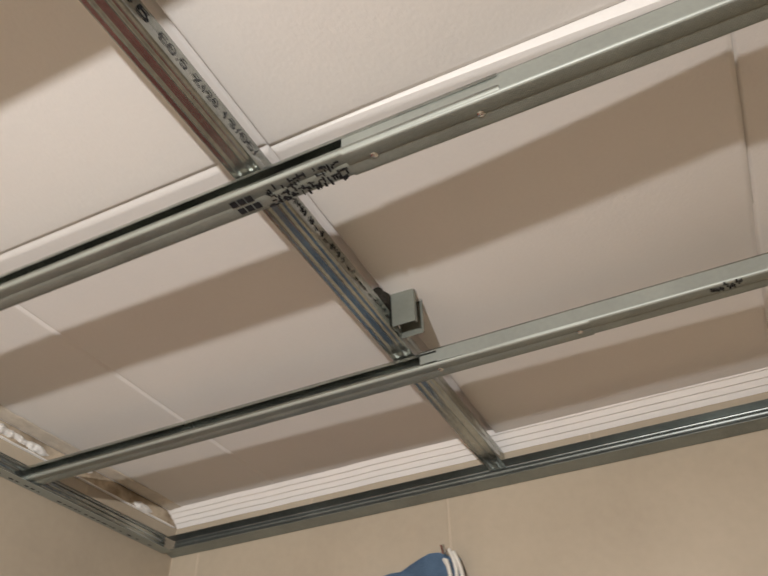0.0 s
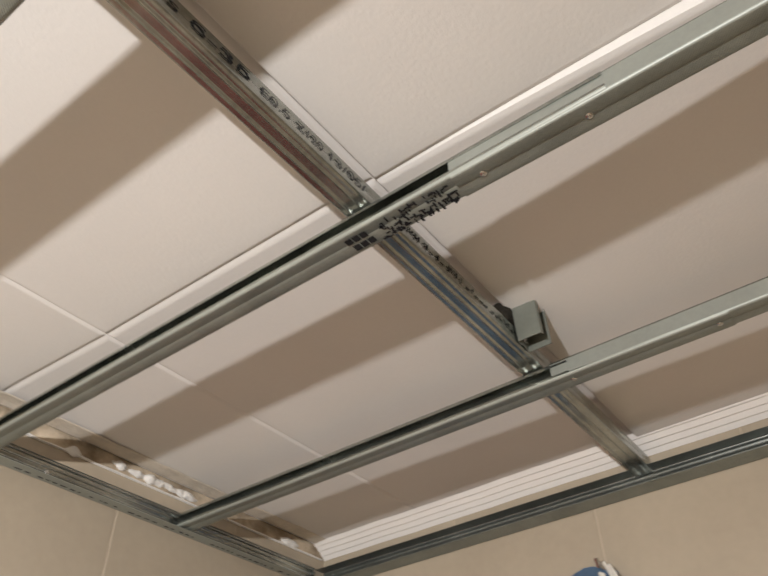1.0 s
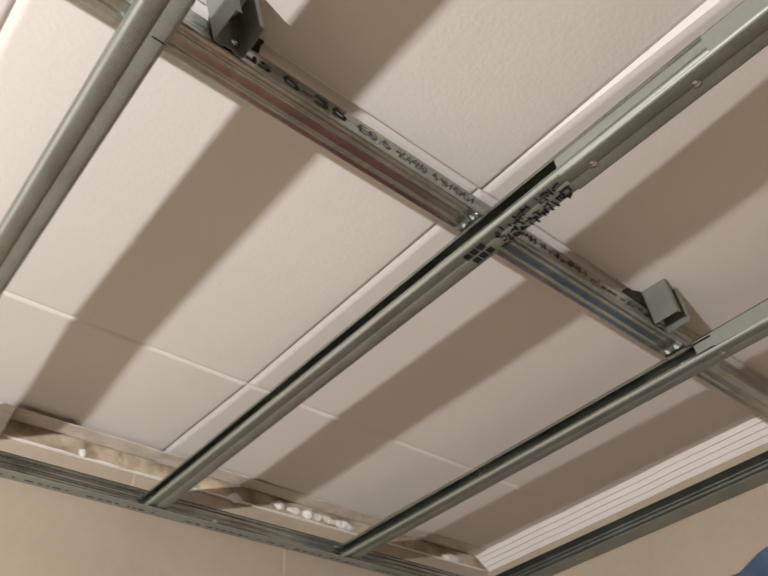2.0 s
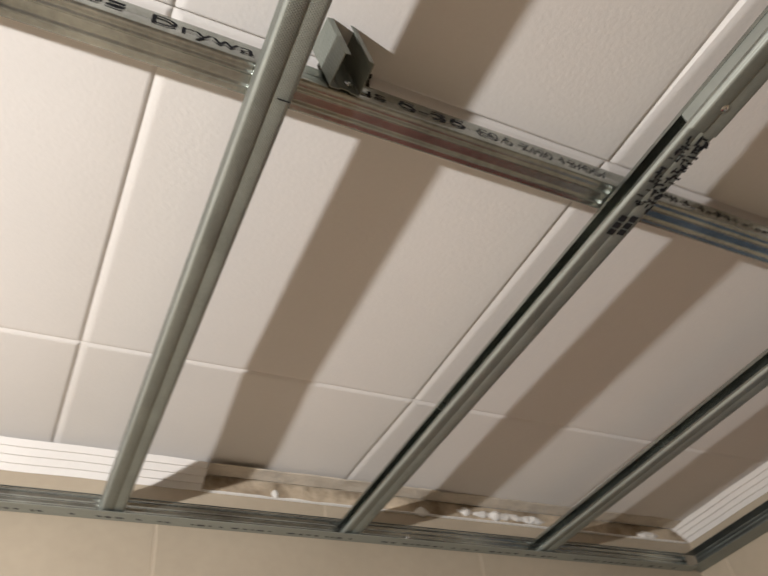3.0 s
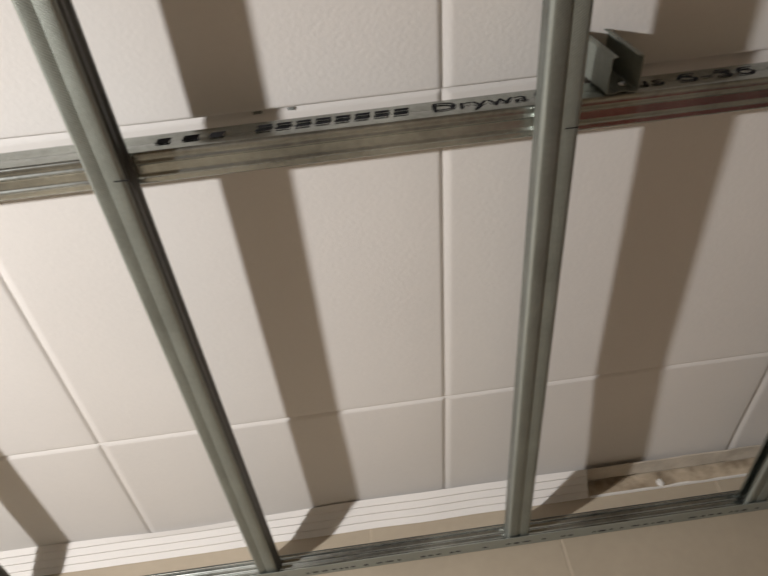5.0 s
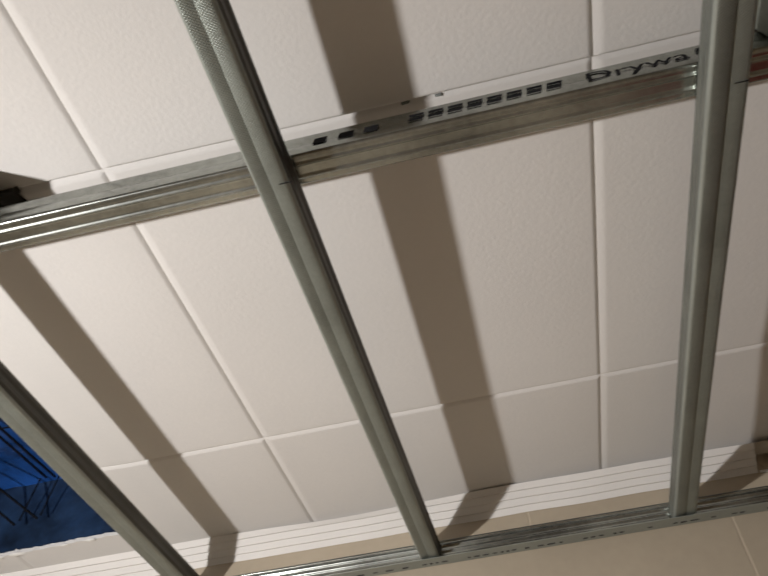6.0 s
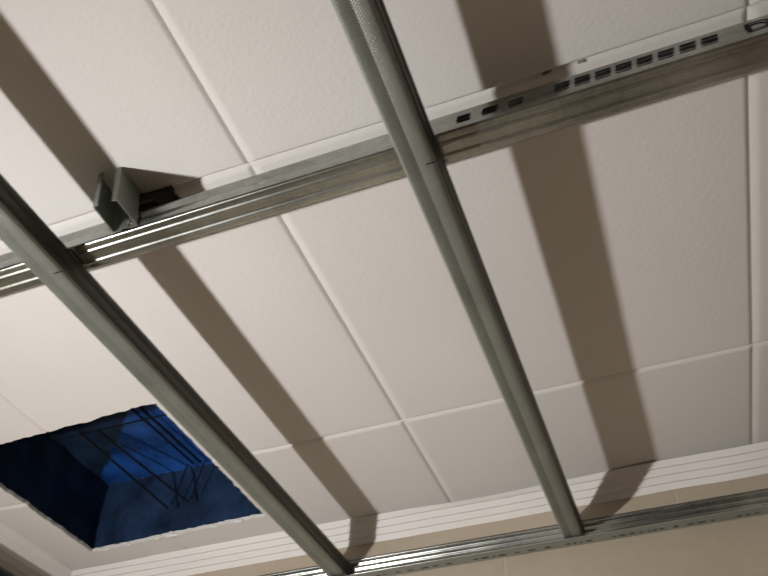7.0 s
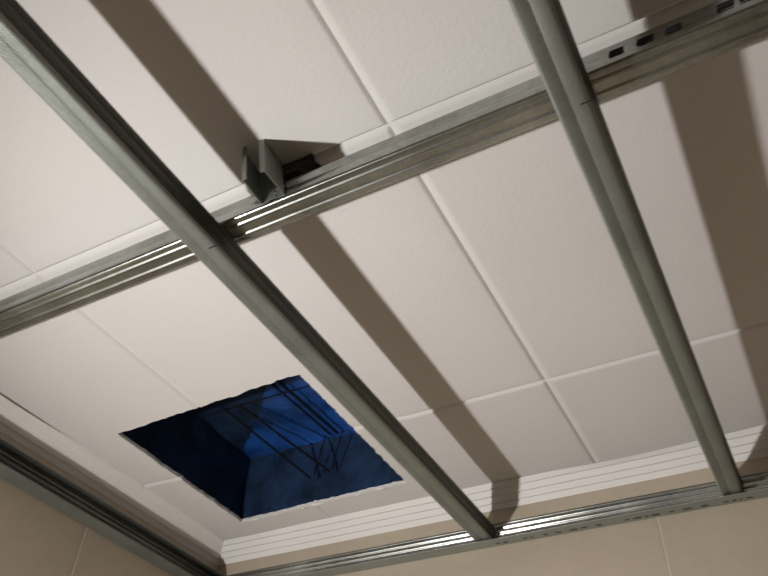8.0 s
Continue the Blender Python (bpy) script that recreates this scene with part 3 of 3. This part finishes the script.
lettering("print_coating", "Z120", 0.0165, on_bar(0.355, ZP - 0.001), bar, FADED, 0.041)
lettering("print_date", "13/05/", 0.0165, on_bar(0.408, ZP - 0.001), bar, FADED, 0.062)
bm = bmesh.new()
rnd = random.Random(8)
x = 0.53
while x < 0.80:
    w = rnd.choice((0.0025, 0.004, 0.009))
    z = rnd.choice((0, 0, 0.004))
    flat(bm, Vector((x, YB - 0.0004, ZP + z)) - bar.location, (1, 0, 0), (0, 0, 1), 0, w, 0, 0.0105 - z if w < 0.008 else 0.003, 0.0004, 0.2)
    x += w + rnd.choice((0.002, 0.003, 0.009))
part("print_row", bm, INK, bar, "row of dark printed marks")["kind"] = "stuff"


# ---- hangers: short lengths of stud screwed upright to the bar ----
def hanger(x, tilt, w=0.034, lean=0.05, z0=ZB + 0.001, top=CEIL - 0.0005, near=0.037, side=0.036):
    """A C piece with its web on the bar's near face and its flanges pointing away from it."""
    h = top - z0
    a = w / 2
    path = [(-a + 0.006, near), (-a, near - 0.001), (-a, 0.0015), (-a + 0.0015, 0), (-0.006, 0), (-0.004, 0.0015), (0.004, 0.0015), (0.006, 0), (a - 0.0015, 0), (a, 0.0015), (a, near - 0.001), (a - 0.006, near)]
    bm = bmesh.new()
    sweep(bm, thin(path, 0.0009), frames_along((0, 0, 0), (0, 0, h), (1, 0, 0), (0, -1, 0), 3))
    for v in bm.verts:   # bent a little by hand
        v.co.x += 0.05 * v.co.z * (1 if v.co.x > 0 else 0.4) * tilt
        v.co.x -= lean * v.co.z
        v.co.x *= 1 + 2.0 * max(0, -v.co.y) * (-0.9 if tilt > 0 else -0.4)
    ob = link("hanger", bm, HANGER)
    ob.location = (x, YB - 0.0012, z0)
    tagged(ob, "short galvanized steel hanger screwed to the cross bar", "hanger", "hangers")
    # dark block in the gap between bar and ceiling
    bm = bmesh.new()
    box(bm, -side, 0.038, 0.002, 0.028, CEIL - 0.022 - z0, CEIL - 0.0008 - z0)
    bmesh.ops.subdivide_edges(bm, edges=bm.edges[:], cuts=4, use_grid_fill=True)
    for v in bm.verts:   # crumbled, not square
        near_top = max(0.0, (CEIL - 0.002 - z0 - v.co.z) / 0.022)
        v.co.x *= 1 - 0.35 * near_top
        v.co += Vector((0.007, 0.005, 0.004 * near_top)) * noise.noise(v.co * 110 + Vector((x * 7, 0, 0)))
    part("dark_block", bm, DARK, ob, "dark uneven block between bar and ceiling")
    screw(ob, (x + 0.004, YB - 0.0030, ZB + 0.013), (0, -1, 0))
    return ob


hanger(0.154, 0.3, 0.031, 0.25, side=0.014)
hanger(-0.634, 0.2, 0.030, 0.22)
hanger(0.828, -0.2)


# ---- wires across the opening ----
def wire(pts, r=0.0022):
    bm = bmesh.new()
    o = Vector(pts[0])
    tube(bm, [Vector(p) - o for p in pts], r)
    ob = link("wire", bm, RUST, smooth=True)
    ob.location = o
    return tagged(ob, "thin dark steel wire crossing the ceiling opening", "wire", "wires in the opening")


wire([(-1.115, -0.013, 2.612), (-1.027, 0.172, 2.538)])
wire([(-1.081, -0.006, 2.612), (-0.985, 0.172, 2.543)])
wire([(-1.006, -0.12, 2.627), (-0.990, 0.170, 2.626)])
wire([(-0.988, -0.12, 2.625), (-0.972, 0.170, 2.624)])
wire([(-1.175, 0.0, 2.618), (-0.835, 0.006, 2.620)], 0.0014)
wire([(-1.000, 0.168, 2.625), (-1.020, 0.171, 2.545)], 0.0014)
wire([(-0.962, 0.168, 2.625), (-0.980, 0.171, 2.548)], 0.0014)


# ---- cloth and cord hanging on the east wall ----
def cloth():
    bm = bmesh.new()
    n, m = 26, 16
    g = []
    for i in range(n + 1):
        row = []
        for k in range(m + 1):
            s, t = i / n, k / m
            y = 0.12 - 0.53 * s
            top = 2.262 + 0.024 * math.exp(-((s - 0.89) / 0.07) ** 2) + 0.006 * noise.noise(Vector((s * 14, 0, 2))) + 0.006 * s - 0.25 * max(0.0, 0.72 - s) ** 1.5
            z = top - 1.05 * t
            x = EAST - 0.018 - 0.022 * (0.5 + 0.5 * math.sin(s * 21 + 2 * t)) * (0.3 + t) - 0.02 * math.sin(math.pi * min(1, t * 4)) - 0.016 * noise.noise(Vector((s * 9, t * 7, 0)))
            row.append(bm.verts.new((min(x, EAST - 0.004), y, z)))
        g.append(row)
    for i in range(n):
        for k in range(m):
            bm.faces.new((g[i][k], g[i][k + 1], g[i + 1][k + 1], g[i + 1][k]))
    bmesh.ops.solidify(bm, geom=bm.faces[:], thickness=0.002)
    return tagged(link("hanging_cloth", bm, CLOTH, smooth=True), "crumpled dark blue cloth hanging on the tiled wall", "cloth")


blue_cloth = cloth()


def cord():
    bm = bmesh.new()
    for k, (a, b, c) in enumerate(((-0.380, -0.398, 2.272), (-0.393, -0.412, 2.277), (-0.404, -0.432, 2.268), (-0.392, -0.388, 2.262))):
        tube(bm, [(EAST - 0.030 - 0.006 * k, a - 0.01 * math.sin(6 * s) * (1 - s) + (b - a) * s, c - 0.16 * s + 0.01 * math.sin(3 * s + k)) for s in [i / 12 for i in range(13)]], 0.0036, 6)
    ob = link("white_cord", bm, CORD, smooth=True)
    return tagged(ob, "loops of white cotton cord hanging beside the cloth", "cord")


cotton_cord = cord()


def towel():
    """A large red towel over a rail on the north wall, seen only mirrored in the steel."""
    bm = bmesh.new()
    n, m = 24, 12
    g = [[bm.verts.new((0.40 + 0.88 * i / n, NORTH - 0.035 - 0.014 * math.sin(i * 0.9 + k * 0.2), 2.06 - 1.5 * k / m)) for k in range(m + 1)] for i in range(n + 1)]
    for i in range(n):
        for k in range(m):
            bm.faces.new((g[i][k], g[i][k + 1], g[i + 1][k + 1], g[i + 1][k]))
    bmesh.ops.solidify(bm, geom=bm.faces[:], thickness=0.004)
    return tagged(link("hanging_towel", bm, RED, smooth=True), "large dark red towel hanging on the tiled wall", "towel")


towel()
bm = bmesh.new()
tube(bm, [(0.37, NORTH - 0.002, 2.057), (0.37, NORTH - 0.035, 2.057), (1.31, NORTH - 0.035, 2.057), (1.31, NORTH - 0.002, 2.057)], 0.006, 8)
tagged(link("towel_rail", bm, SCREW, smooth=True), "thin metal towel rail on the tiled wall", "towel rail")
bm = bmesh.new()
tube(bm, [(EAST - 0.002, -0.385, 2.278), (EAST - 0.040, -0.385, 2.280), (EAST - 0.046, -0.385, 2.292)], 0.004, 8)
hook = tagged(link("wall_hook", bm, SCREW, smooth=True), "small metal hook on the tiled wall", "hook")


# ---- wall tiles, one object each ----
def tile_mesh(w, h):
    bm = bmesh.new()
    box(bm, 0, w, 0, BED, 0, h, 0.0006)
    me = bpy.data.meshes.new("tile")
    bmesh.ops.recalc_face_normals(bm, faces=bm.faces)
    bm.to_mesh(me)
    bm.free()
    me.materials.append(TILE)
    return me


MESHES = {}


def tiled(parent, start, along, length, joint0, turn):
    """Half-bonded tiles 0.60 x 0.30 on a wall; joint0: distance of one joint of the top full row from start."""
    gap, tops = 0.003, [2.407 - 0.30 * k for k in range(9)]
    rows = [(2.41, CEIL + 0.02)] + [(max(0.0, t - 0.297), t) for t in tops if t > 0.02]
    for r, (z0, z1) in enumerate(rows):
        off = joint0 + (0.29 if r % 2 == 0 else 0.0)
        edges = [0.0] + sorted(e for e in [off + 0.6 * k for k in range(-8, 9)] if 0.02 < e < length - 0.02) + [length]
        for a, b in zip(edges, edges[1:]):
            w, h = round(b - a - gap, 4), round(z1 - z0, 4)
            me = MESHES.get((w, h)) or MESHES.setdefault((w, h), tile_mesh(w, h))
            ob = new("tile", me)
            ob.parent = parent
            ob.matrix_basis = Matrix.Translation(Vector(start) + Vector(along) * (a + gap / 2) + Vector((0, 0, z0))) @ Matrix.Rotation(radians(turn), 4, "Z")


tiled(wall_north, (WEST, NORTH, 0), (1, 0, 0), EAST - WEST, 0.170 - WEST, 0)
tiled(wall_east, (EAST, NORTH, 0), (0, -1, 0), NORTH - SOUTH, NORTH + 0.383, -90)
tiled(wall_west, (WEST, SOUTH, 0), (0, 1, 0), NORTH - SOUTH, -0.060 - SOUTH, 90)
tiled(wall_south, (EAST, SOUTH, 0), (-1, 0, 0), EAST - WEST, 0.3, 180)

# the east wall stands a little out of square: it and all that hangs on it turn about the far corner
CORNER = Vector((EAST, NORTH, 0))
SKEW = Matrix.Translation(CORNER) @ Matrix.Rotation(-0.025, 4, "Z") @ Matrix.Translation(-CORNER)
for ob in (wall_east, cornice_e, track_e, blue_cloth, cotton_cord, hook):
    ob.matrix_basis = SKEW @ ob.matrix_basis
